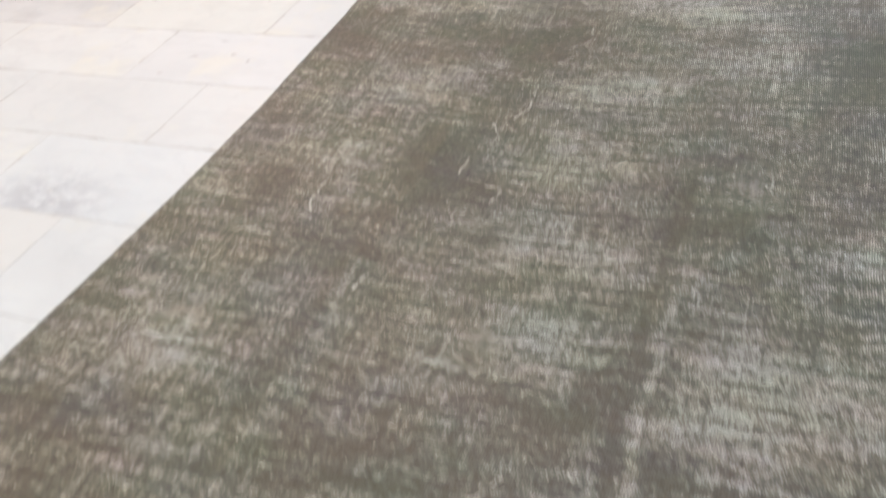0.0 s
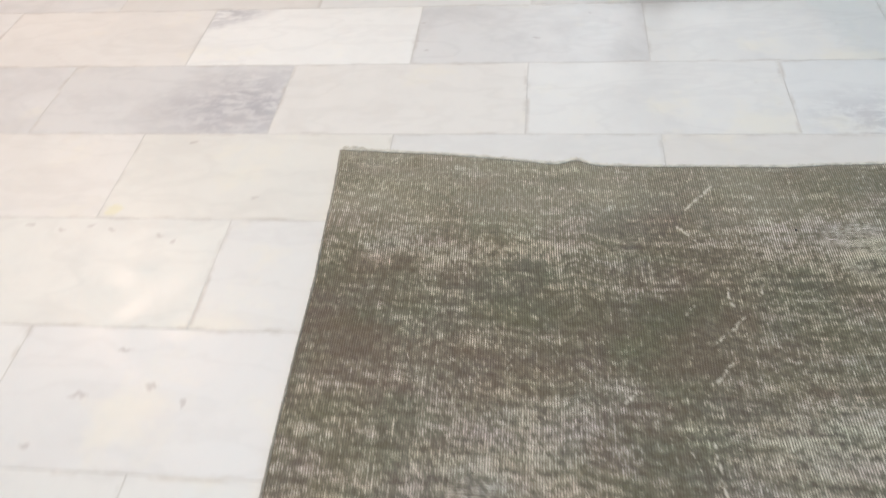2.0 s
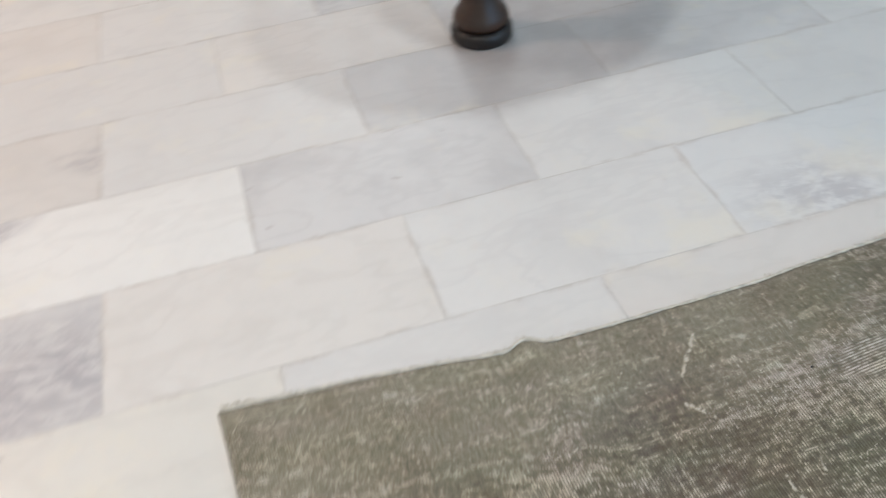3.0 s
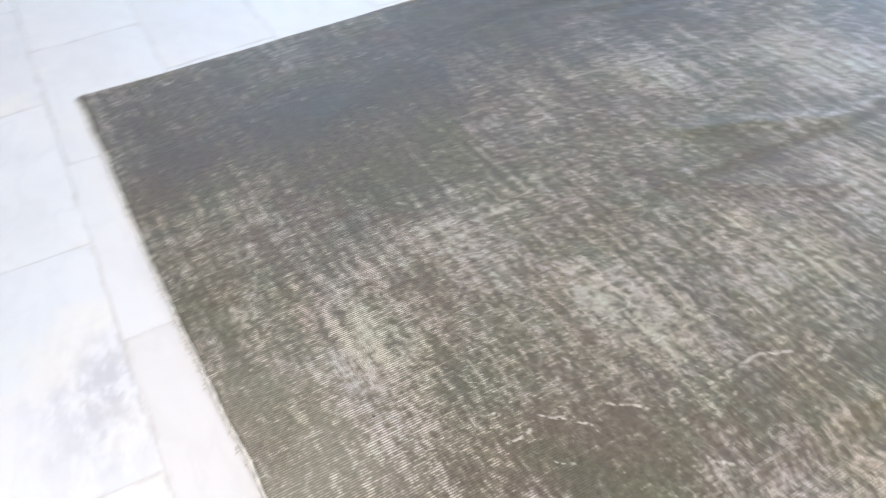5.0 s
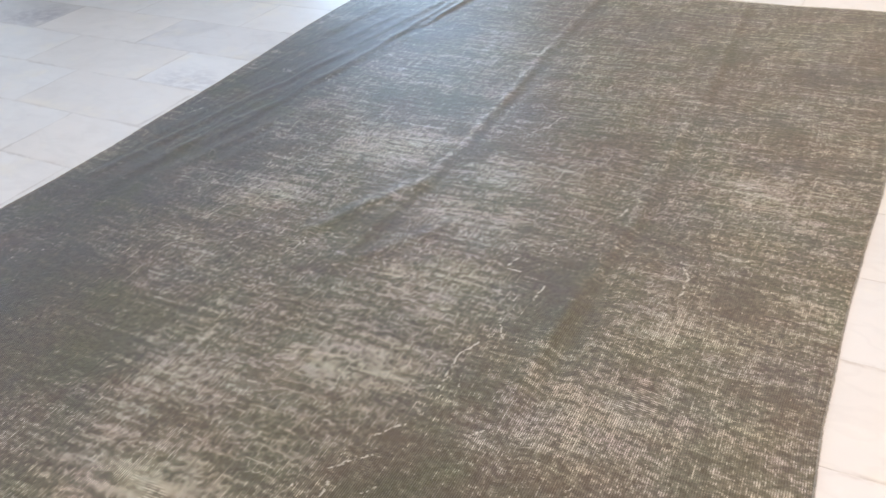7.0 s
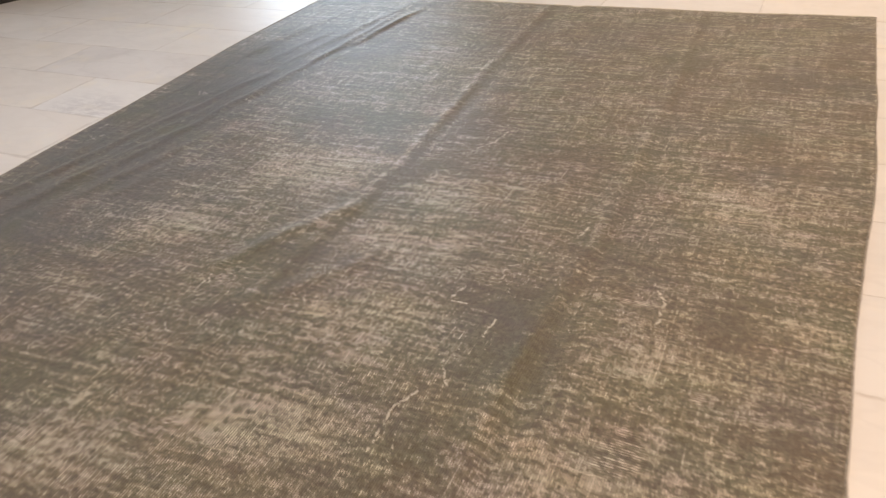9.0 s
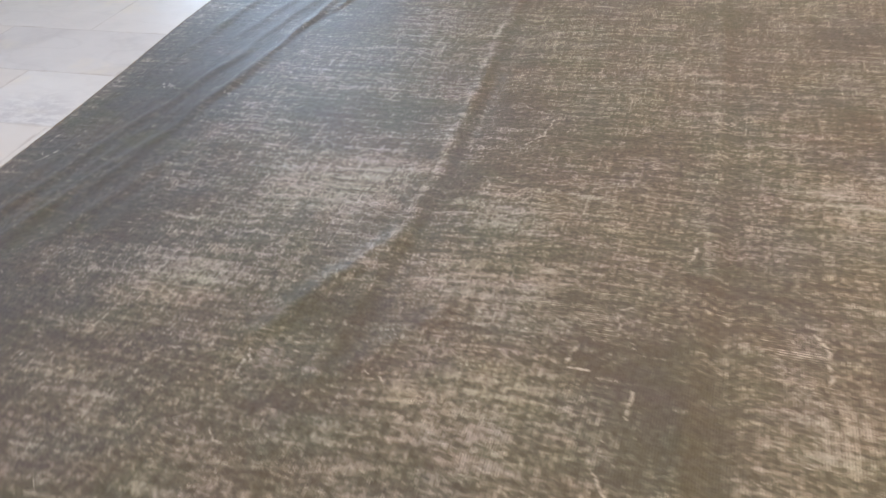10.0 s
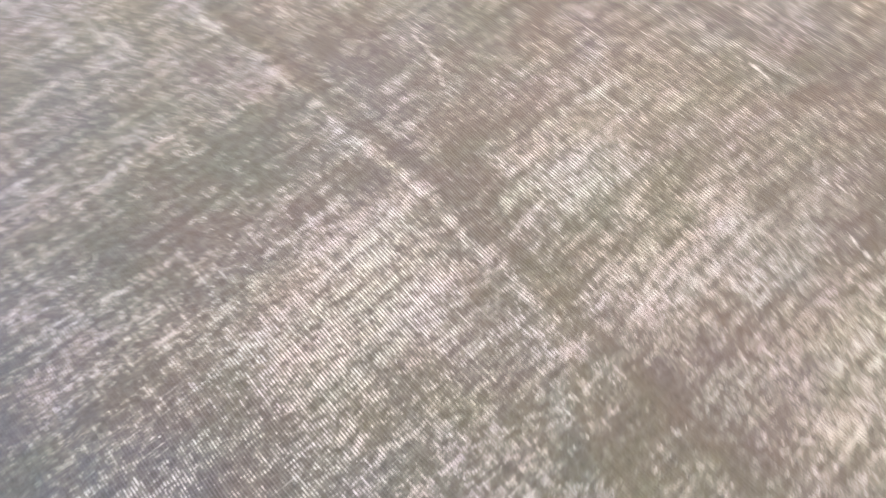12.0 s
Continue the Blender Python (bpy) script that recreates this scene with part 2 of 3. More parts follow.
    # a sun-bleached strip along the near end
    far = m.math("MULTIPLY", m.step(m.xyz(soft)[1], -0.34, -0.14), m.step(m.xyz(soft)[0], 1.35, 0.85))
    pile = m.mix(m.math("MULTIPLY", far, m.step(third, 0.36, 0.60, 0.35, 0.75)), pile, (0.200, 0.184, 0.132))
    cotton = m.mix(m.step(third, 0.40, 0.60), (0.66, 0.595, 0.475), (0.62, 0.57, 0.50))
    cotton = m.mix(0.15, cotton, m.vec("MULTIPLY", cotton, m.vec("SCALE", hue, 2.0)))
    ribs = m.math("MULTIPLY", m.math("MULTIPLY", m.step(warp, 0.45, 0.95), m.step(warp_dash, 0.30, 0.62)), m.math("MULTIPLY_ADD", far, 0.24, 0.09))
    colour = m.mix(m.math("MAXIMUM", m.math("MAXIMUM", ribs, m.math("MULTIPLY", lone, 0.6)), m.math("MULTIPLY", thread, 0.90)), pile, cotton)

    # short cracks where the foundation shows, and stray knots
    ragged = m.warped(m.warped(m.vec("MULTIPLY", obj, (1.0, 1.0, 0.0)), 22.0, 0.018, 2.0), 120.0, 0.007, 2.0)
    near = 1.0
    for x0, y0, x1, y1 in CRACKS:
        way = Vector((x1 - x0, y1 - y0, 0.0))
        off = m.vec("SUBTRACT", ragged, (x0, y0, 0.0))
        s = m.math("DIVIDE", m.vec("DOT_PRODUCT", off, tuple(way)), way.length_squared, clamp=True)
        foot = m.t.nodes.new("ShaderNodeVectorMath")
        foot.operation = "SCALE"
        foot.inputs[0].default_value = way
        m.put(foot.inputs["Scale"], s)
        near = m.math("MINIMUM", near, m.vec("DISTANCE", off, foot.outputs["Vector"]))
    line = m.math("MULTIPLY", m.step(near, 0.0010, 0.0042, 1.0, 0.0), m.step(m.noise(obj, 130.0, 1.0), 0.38, 0.50))
    hair = m.cells(m.warped(m.warped(obj, 5.0, 0.16, 2.0), 60.0, 0.014, 2.0), 4.2, "DISTANCE_TO_EDGE")
    gate = m.math("MULTIPLY", m.step(m.noise(obj, 9.0, 2.0), 0.58, 0.64), m.step(m.noise(obj, 110.0, 1.0), 0.48, 0.58))
    line = m.math("MAXIMUM", line, m.math("MULTIPLY", m.step(hair, 0.002, 0.007, 0.8, 0.0), gate))
    knot = m.step(m.cells(weave, 24.0), 0.030, 0.055, 1.0, 0.0)
    knot = m.math("MULTIPLY", knot, m.step(m.noise(obj, 30.0, 1.0), 0.49, 0.54))
    pale = m.math("MAXIMUM", line, knot)
    colour = m.mix(m.math("MULTIPLY", pale, 0.68), colour, (0.62, 0.57, 0.48))
    rough = m.math("SUBTRACT", 0.54, m.math("MULTIPLY", grain, 0.14))
    m.set(Base_Color=colour, Roughness=rough, Sheen_Weight=0.06, Sheen_Roughness=0.5)
    m.bsdf.inputs["Specular IOR Level"].default_value = 0.32
    height = m.math("ADD", m.math("MULTIPLY", ridge, 0.3), m.math("MULTIPLY", grain, 1.2))
    height = m.math("ADD", height, m.math("ADD", m.math("MULTIPLY", clump, 0.9), pale))
    return m.bump(height, 0.55, 0.0016).mat


def marble(name, light, dark, cloud=None, amount=0.5, gouges=(), yellow=None):
    """Tumbled marble; cloud: where in the tile a grey stain gathers (x, y, reach, strength); gouges and a yellow stain: x, y, half width, half height."""
    m = Nodes(name)
    shift = m.vec("SCALE", (37.0, 21.0, 0.0), m.chance())
    local = m.coord()
    p = m.vec("ADD", local, shift)
    veil = m.noise(m.warped(p, 3.0, 0.25, 2.0), 4.5, 5.0, 0.6)
    vein = m.math("ABSOLUTE", m.math("SUBTRACT", m.noise(m.warped(m.vec("MULTIPLY", p, (1.0, 2.4, 1.0)), 4.0, 0.3, 3.0), 3.0, 3.0), 0.5))
    colour = m.mix(m.step(veil, 0.42, 0.72, 0.0, amount), light, dark)
    colour = m.mix(m.step(vein, 0.0, 0.045, 0.28, 0.0), colour, dark)
    colour = m.mix(m.step(m.chance(), 0.0, 1.0, 0.0, 0.35), colour, tuple(c * 0.86 for c in light))
    if cloud:
        near = m.vec("LENGTH", m.vec("MULTIPLY", m.vec("SUBTRACT", m.warped(local, 9.0, 0.16, 3.0), (cloud[0], cloud[1], 0.0)), (1.0, 1.5, 0.0)))
        speckle = m.step(m.noise(m.warped(m.vec("MULTIPLY", p, (0.7, 1.4, 1.0)), 9.0, 0.10, 3.0), 24.0, 6.0, 0.72), 0.38, 0.58, 0.10, 1.0)
        colour = m.mix(m.math("MULTIPLY", m.step(near, 0.02, cloud[2], cloud[3], 0.0), speckle), colour, (0.36, 0.35, 0.37))
    rust = m.math("MULTIPLY", m.step(m.noise(m.vec("ADD", p, (3.0, 8.0, 0.0)), 3.2, 4.0, 0.65), 0.54, 0.70), 0.55)
    colour = m.mix(rust, colour, m.mix(0.5, light, (0.74, 0.68, 0.52)))
    # fine mottling, pits and short scratches
    mottle = m.noise(m.warped(p, 14.0, 0.05, 2.0), 26.0, 4.0, 0.65)
    colour = m.mix(m.step(mottle, 0.45, 0.75, 0.0, 0.14), colour, dark)
    pit = m.step(m.cells(m.warped(m.vec("MULTIPLY", p, (1.0, 1.6, 1.0)), 40.0, 0.03, 3.0), 13.0), 0.03, 0.16, 1.0, 0.0)
    pit = m.math("MULTIPLY", pit, m.math("MULTIPLY", m.step(m.noise(p, 5.0, 2.0), 0.57, 0.66), m.step(mottle, 0.42, 0.58)))
    colour = m.mix(m.math("MULTIPLY", pit, 0.22), colour, (0.40, 0.33, 0.32))
    # the worn arris takes up a little grime
    ax = m.xyz(m.warped(m.warped(local, 12.0, 0.006, 2.0), 60.0, 0.005, 2.0))
    rim = m.math("MINIMUM", m.math("SUBTRACT", 0.3035, m.math("ABSOLUTE", ax[0])), m.math("SUBTRACT", 0.151, m.math("ABSOLUTE", ax[1])))
    grime = m.math("MULTIPLY", m.step(rim, 0.0, 0.011, 0.60, 0.0), m.step(m.noise(p, 8.0, 4.0, 0.65), 0.46, 0.68))
    colour = m.mix(grime, colour, (0.40, 0.35, 0.31))
    rough = m.warped(m.warped(local, 24.0, 0.02, 2.0), 70.0, 0.022, 3.0)

    def spot(x, y, rx, ry):
        return m.step(m.vec("LENGTH", m.vec("MULTIPLY", m.vec("SUBTRACT", rough, (x, y, 0.0)), (1 / rx, 1 / ry, 0.0))), 0.5, 1.1, 1.0, 0.0)

    for g in gouges:
        here = spot(*g)
        colour = m.mix(m.math("MULTIPLY", here, 0.42), colour, (0.34, 0.29, 0.28))
        pit = m.math("MAXIMUM", pit, m.math("MULTIPLY", here, 3.0))
    if yellow:
        colour = m.mix(m.math("MULTIPLY", spot(*yellow), 0.36), colour, (0.66, 0.60, 0.28))
    fine = m.noise(p, 160.0, 2.0)
    m.set(Base_Color=colour, Roughness=m.step(m.noise(p, 12.0, 3.0), 0.3, 0.7, 0.33, 0.47))
    m.bsdf.inputs["Specular IOR Level"].default_value = 0.45
    return m.bump(m.math("SUBTRACT", m.math("ADD", m.math("MULTIPLY", veil, 1.2), m.math("MULTIPLY", fine, 0.15)), m.math("MULTIPLY", pit, 0.3)), 0.25, 0.0015).mat


MARBLE = {
    "white": marble("marble_white", (0.666, 0.658, 0.641), (0.550, 0.541, 0.533), amount=0.4),
    "cream": marble("marble_cream", (0.658, 0.637, 0.608), (0.558, 0.537, 0.508), amount=0.45),
    "grey": marble("marble_grey", (0.605, 0.597, 0.589), (0.486, 0.478, 0.475), amount=0.7),
    "end": marble("marble_stained_end", (0.599, 0.591, 0.582), (0.466, 0.458, 0.458), (0.24, -0.03, 0.36, 0.9), 0.6),
    "side": marble("marble_stained_side", (0.666, 0.666, 0.658), (0.566, 0.566, 0.566), (-0.10, -0.10, 0.27, 0.6), 0.3),
    "corner": marble("marble_stained_corner", (0.760, 0.752, 0.730), (0.582, 0.574, 0.558), (-0.26, 0.14, 0.16, 0.9), 0.25),
    "gouged": marble("marble_gouged", (0.666, 0.658, 0.650), (0.558, 0.550, 0.541), amount=0.35, gouges=(
        (-0.10, 0.10, 0.018, 0.006), (-0.145, -0.005, 0.020, 0.007), (-0.02, 0.02, 0.008, 0.010), (0.05, -0.01, 0.007, 0.012), (-0.20, -0.11, 0.012, 0.006))),
    "pitted": marble("marble_pitted", (0.658, 0.650, 0.616), (0.550, 0.541, 0.517), amount=0.45, gouges=(
        (-0.14, 0.125, 0.014, 0.005), (-0.06, 0.115, 0.012, 0.006), (0.00, 0.13, 0.010, 0.005), (0.05, 0.12, 0.012, 0.006), (-0.25, 0.06, 0.020, 0.007), (0.16, 0.10, 0.014, 0.007), (0.20, 0.085, 0.008, 0.006))),
    "yellowed": marble("marble_yellowed", (0.658, 0.641, 0.599), (0.558, 0.541, 0.508), amount=0.4, gouges=((0.03, -0.08, 0.010, 0.005), (-0.17, 0.12, 0.012, 0.006)), yellow=(-0.275, -0.125, 0.022, 0.020)),
    "spotted": marble("marble_spotted_end", (0.640, 0.618, 0.590), (0.540, 0.520, 0.495), (0.29, 0.02, 0.12, 0.75), 0.5),
    "notched": marble("marble_notched_edge", (0.605, 0.597, 0.589), (0.486, 0.478, 0.475), amount=0.8, gouges=(
        (-0.293, 0.055, 0.012, 0.004), (-0.298, -0.035, 0.008, 0.004), (-0.27, -0.085, 0.010, 0.004), (0.02, -0.03, 0.012, 0.005), (0.16, 0.10, 0.010, 0.004))),
    "violet": marble("marble_violet_grey", (0.482, 0.466, 0.474), (0.374, 0.358, 0.374), amount=0.7),
}
GROUT = plain("grout", (0.63, 0.61, 0.58), 0.75, 0.30, 7)
RUG = rug_material()
PLASTER = plain("white_plaster", (0.74, 0.72, 0.68), 0.85, 0.08, 1.5)
CEILING = plain("ceiling_paint", (0.80, 0.79, 0.77), 0.9, 0.05, 1.2)
SILL = plain("window_paint", (0.70, 0.70, 0.69), 0.45, 0.08, 5)
METAL = plain("brushed_steel", (0.62, 0.62, 0.62), 0.3, 0.15, 30, 1.0)
DARK_WOOD = plain("dark_stained_wood", (0.050, 0.026, 0.016), 0.38, 0.5, 9)
BLACK_FOOT = plain("black_lacquer", (0.012, 0.010, 0.010), 0.35, 0.3, 12)
CORD = plain("cream_cotton_cord", (0.66, 0.63, 0.55), 0.85, 0.35, 60, bump=0.5)
OVERCAST = plain("charcoal_wool_overcasting", (0.36, 0.33, 0.28), 0.85, 0.45, 80, bump=0.6)


def glowing(name, colour, strength):
    m = Nodes(name)
    m.set(Base_Color=colour, Emission_Color=colour, Emission_Strength=strength)
    return m.mat


def glass():
    m = Nodes("window_glass")
    m.set(Base_Color=(1.0, 1.0, 1.0), Roughness=0.0, IOR=1.45, Transmission_Weight=1.0)
    return m.mat


GLOW = {c: glowing("lamp_diffuser", c, 6.0) for c in (COOL, NEUTRAL, WARM, ROSE)}
GLASS = glass()


def wool(name, colours, scale):
    """Patterned wool: patches of several tones with a knotted grain."""
    m = Nodes(name)
    p = m.coord()
    patch = m.noise(m.warped(p, 12.0, 0.05), scale, 1.0)
    colour = m.mix(m.step(patch, 0.40, 0.46), colours[0], colours[1])
    colour = m.mix(m.step(patch, 0.56, 0.60), colour, colours[2])
    grain = m.noise(p, 260.0, 2.0)
    colour = m.mix(m.step(grain, 0.4, 0.7, 0.0, 0.35), colour, (0.02, 0.02, 0.02))
    m.set(Base_Color=colour, Roughness=0.9)
    return m.bump(grain, 0.5, 0.002).mat


GOLD_WOOL = wool("gold_wool", ((0.19, 0.145, 0.092), (0.24, 0.19, 0.125), (0.115, 0.092, 0.085)), 7.0)
NAVY_WOOL = wool("navy_wool", ((0.022, 0.022, 0.030), (0.030, 0.032, 0.045), (0.085, 0.085, 0.10)), 9.0)
GREY_WOOL = wool("grey_wool", ((0.16, 0.16, 0.17), (0.22, 0.21, 0.21), (0.09, 0.09, 0.11)), 7.0)
IVORY_WOOL = wool("ivory_wool", ((0.45, 0.43, 0.38), (0.38, 0.36, 0.33), (0.30, 0.29, 0.28)), 20.0)


# ---------------------------------------------------------------- building blocks
def finish(name, bm, material, smooth=False):
    bmesh.ops.recalc_face_normals(bm, faces=bm.faces)
    me = bpy.data.meshes.new(name)
    bm.to_mesh(me)
    bm.free()
    me.materials.append(material)
    if smooth:
        me.polygons.foreach_set("use_smooth", [True] * len(me.polygons))
    return me


def part(name, bm, material, parent, label="", smooth=False):
    ob = new(name, finish(name, bm, material, smooth))
    ob.parent = parent
    return tagged(ob, label)


def thing(name, label, category, m=None, group="", kind=""):
    ob = new(name)
    ob.empty_display_size = 0.1
    if m is not None:
        ob.matrix_world = m
    return tagged(ob, label, category, group, kind)


def add_box(bm, a, b, bevel=0.0):
    made = bmesh.ops.create_cube(bm, size=1)["verts"]
    for v in made:
        v.co = [(a[i] + b[i]) / 2 + v.co[i] * (b[i] - a[i]) for i in range(3)]
    if bevel:
        edges = list({e for v in made for e in v.link_edges})
        bmesh.ops.bevel(bm, geom=edges, offset=bevel, segments=2, affect="EDGES", profile=0.6)
    return bm


def box(a, b, bevel=0.0):
    return add_box(bmesh.new(), a, b, bevel)


def turned(profile, sides=40):
    """A solid of revolution round z from (radius, height) pairs."""
    bm = bmesh.new()
    rings = [[bm.verts.new((r * math.cos(2 * math.pi * i / sides), r * math.sin(2 * math.pi * i / sides), z)) for i in range(sides)] for r, z in profile]
    for low, high in zip(rings, rings[1:]):
        for i in range(sides):
            bm.faces.new((low[i], low[(i + 1) % sides], high[(i + 1) % sides], high[i]))
    bm.faces.new(rings[0]), bm.faces.new(rings[-1])
    return bm


def tube(points, radius, sides=8, wobble=0.0, seed=0):
    """A cord along the points."""
    bm, rng = bmesh.new(), random.Random(seed)
    rings = []
    for i, p in enumerate(points):
        p = Vector(p)
        way = (Vector(points[min(i + 1, len(points) - 1)]) - Vector(points[max(i - 1, 0)])).normalized()
        side = way.cross(Vector((0, 0, 1))).normalized()
        up = side.cross(way)
        r = radius * (1 + wobble * rng.uniform(-1, 1))
        rings.append([bm.verts.new(p + r * (math.cos(a) * side + math.sin(a) * up)) for a in (2 * math.pi * k / sides for k in range(sides))])
    for low, high in zip(rings, rings[1:]):
        for k in range(sides):
            bm.faces.new((low[k], low[(k + 1) % sides], high[(k + 1) % sides], high[k]))
    bm.faces.new(rings[0]), bm.faces.new(rings[-1])
    return bm


# ---------------------------------------------------------------- the room
X0, X1, Y0, Y1 = ROOM
T = 0.22


def wall(name, span, z1, along, at, out, holes=()):
    """A wall along x or y from its inner face at `at` outwards; holes: (from, to, sill, head)."""
    bm = bmesh.new()
    lo, hi = min(at, at + out), max(at, at + out)

    def block(a, b, za, zb):
        if b - a > 1e-4 and zb - za > 1e-4:
            add_box(bm, (a, lo, za) if along == "x" else (lo, a, za), (b, hi, zb) if along == "x" else (hi, b, zb))

    here = span[0]
    for a, b, sill, head in holes:
        block(here, a, 0, z1)
        block(a, b, 0, sill), block(a, b, head, z1)
        here = b
    block(here, span[1], 0, z1)
    return tagged(new(name, finish(name, bm, PLASTER)), "plain white plastered room wall", "wall", kind="structure")


SOUTH, NORTH, EAST, EAST_FAR = (3.05, 4.85, 0.05, 2.40), (0.30, 1.75, 0.85, 2.30), (-2.75, -0.45, 0.75, 2.35), (-5.50, -3.40, 0.75, 2.35)
wall("wall_south", (X0 - T, X1 + T), HIGH, "x", Y0, -T, [SOUTH])
wall("wall_north", (X0 - T, X1 + T), HIGH, "x", Y1, T, [NORTH])
wall("wall_west", (Y0, Y1), HIGH, "y", X0, -T)
wall("wall_east", (Y0, Y1), HIGH, "y", X1, T, [EAST_FAR, EAST])
tagged(new("ceiling", finish("ceiling", box((X0 - T, Y0 - T, HIGH), (X1 + T, Y1 + T, HIGH + 0.2)), CEILING)), "flat white painted ceiling", "ceiling", kind="structure")


def window(name, hole, along, at, out, label):
    a, b, sill, head = hole
    w = thing(name, label, "window", kind="structure")
    f, mid = 0.06, at + out * 0.55

    def bar(label, u0, u1, z0, z1, depth=0.035):
        p, q = (u0, mid - depth, z0), (u1, mid + depth, z1)
        if along == "y":
            p, q = (mid - depth, u0, z0), (mid + depth, u1, z1)
        return label, p, q

    half = (a + b) / 2
    for piece in (bar("window_frame", a, a + f, sill, head), bar("window_frame", b - f, b, sill, head),
                  bar("window_frame", a + f, b - f, sill, sill + f), bar("window_frame", a + f, b - f, head - f, head),
                  bar("mullion", half - f / 2, half + f / 2, sill + f, head - f)):
        part(piece[0], box(piece[1], piece[2], 0.004), SILL, w)
    for u0, u1 in ((a + f, half - f / 2), (half + f / 2, b - f)):
        _, p, q = bar("pane", u0, u1, sill + f, head - f, 0.004)
        pane = part("pane", box(p, q), GLASS, w)
        pane.visible_shadow = False


window("window_1", SOUTH, "x", Y0, -T, "tall white framed glass door reaching the floor")
# the next three are out of view; north and far east are added
window("window_4", NORTH, "x", Y1, T, "unseen white framed window added in the end wall")
window("window_2", EAST, "y", X1, T, "unseen wide white framed window with clear panes")
window("window_3", EAST_FAR, "y", X1, T, "unseen wide white framed window with clear panes")


def ceiling_light(x, y, colour):
    c = thing("ceiling_light", "unseen round recessed downlight with steel trim in the ceiling", "light", pose(x, y, HIGH), "ceiling lights")
    part("trim_ring", turned([(0.075, -0.001), (0.078, -0.012), (0.096, -0.012), (0.100, -0.004), (0.100, -0.001)], 32), METAL, c, "brushed steel ring")
    part("diffuser", turned([(0.074, -0.001), (0.074, -0.006), (0.05, -0.009)], 24), GLOW[colour], c, "glowing frosted disc")


for lx, ly, watts, colour in LIGHTS:
    ceiling_light(lx, ly, colour)


# ---------------------------------------------------------------- the large worn rug
def edge_left(y):
    return np.interp(-y, (0, 0.2, 0.4, 0.75, 0.95, 1.15, 1.4, 1.62, 1.88, 2.25, 2.87, 3.34), (0.0, 0.014, 0.026, 0.033, 0.042, 0.040, 0.035, 0.025, 0.010, 0.008, 0.014, 0.017)) + 0.004 * noise.noise((3.1, y * 4.2, 0))


def edge_right(y):
    return np.interp(-y, (0, 0.25, 0.66, 1.1, 1.3, 1.55, 1.85, 2.2, 2.5, 3.25), (2.232, 2.219, 2.222, 2.215, 2.209, 2.222, 2.226, 2.247, 2.266, 2.270)) + 0.005 * noise.noise((8.1, y * 5.0, 0))


def edge_near(x):
    base = np.interp(x, (0, 0.13, 0.26, 0.39, 0.49, 0.75, 0.98, 1.1, 1.3, 1.55, 1.9, 2.24), (-0.004, -0.012, -0.022, -0.037, -0.053, -0.060, -0.058, -0.050, -0.040, -0.030, -0.026, -0.015))
    return base + 0.018 * math.exp(-((x - 0.534) / 0.026) ** 2) + 0.003 * noise.noise((x * 9.0, 5.3, 0))


def edge_far(x):
    nick = 0.016 * math.exp(-((x - 1.115) / 0.02) ** 2)
    return nick + np.interp(x, (0.0, 0.24, 0.45, 0.93, 1.08, 1.18, 1.73, 2.27), (-3.343, -3.322, -3.302, -3.292, -3.284, -3.272, -3.276, -3.256)) + 0.005 * noise.noise((x * 6.0, 1.3, 0))


LONG = 3.30      # mean length of the rug


def fold_line(i, y):
    """Where the i-th lengthwise fold runs."""
    return CREASES[i] + np.interp(-y, (1.2, 1.5, 1.8, 2.1, 2.45, 3.1), ((0.02, -0.005, 0, 0, 0.01, 0.05), (0.01, -0.006, 0.003, 0.012, 0.033, 0.058), (0.28, 0.21, 0.18, 0.13, 0.10, 0.0))[i])


# wrinkles beside the long creases: start, end, width, height
WRINKLES = [
    ((1.80, -3.02), (1.835, -2.50), 0.014, 0.009), ((1.835, -2.55), (1.86, -2.05), 0.014, 0.008), ((1.86, -2.12), (1.94, -1.42), 0.015, 0.008),
    ((1.745, -3.08), (1.79, -2.62), 0.013, 0.010), ((1.93, -2.30), (2.00, -1.80), 0.014, 0.008), ((2.00, -1.90), (2.075, -1.40), 0.015, 0.009),
    ((2.06, -1.50), (2.13, -1.15), 0.016, 0.007), ((1.80, -1.75), (1.90, -1.30), 0.018, 0.006), ((1.92, -1.75), (2.01, -1.30), 0.014, 0.007),
    ((1.96, -2.75), (2.02, -2.35), 0.018, 0.006), ((2.10, -2.90), (2.12, -2.40), 0.020, 0.007),
    ((1.165, -1.49), (1.245, -1.31), 0.024, 0.009), ((1.235, -1.34), (1.33, -1.12), 0.024, 0.009), ((1.20, -1.42), (1.25, -1.15), 0.050, 0.004),
    ((0.98, -1.33), (1.16, -1.04), 0.024, 0.005), ((0.62, -2.17), (1.17, -2.19), 0.028, 0.0035), ((1.97, -0.83), (1.77, -0.50), 0.045, 0.006),
]
# finer ones that fan out along the far side
fan = random.Random(8)
for k in range(12):
    wx, wy = 1.72 + 0.036 * k + fan.uniform(-0.015, 0.015), fan.uniform(-3.0, -1.6)
    WRINKLES.append(((wx - 0.02, wy - 0.28), (wx + 0.07, wy + fan.uniform(0.25, 0.45)), fan.uniform(0.012, 0.018), fan.uniform(0.003, 0.005)))


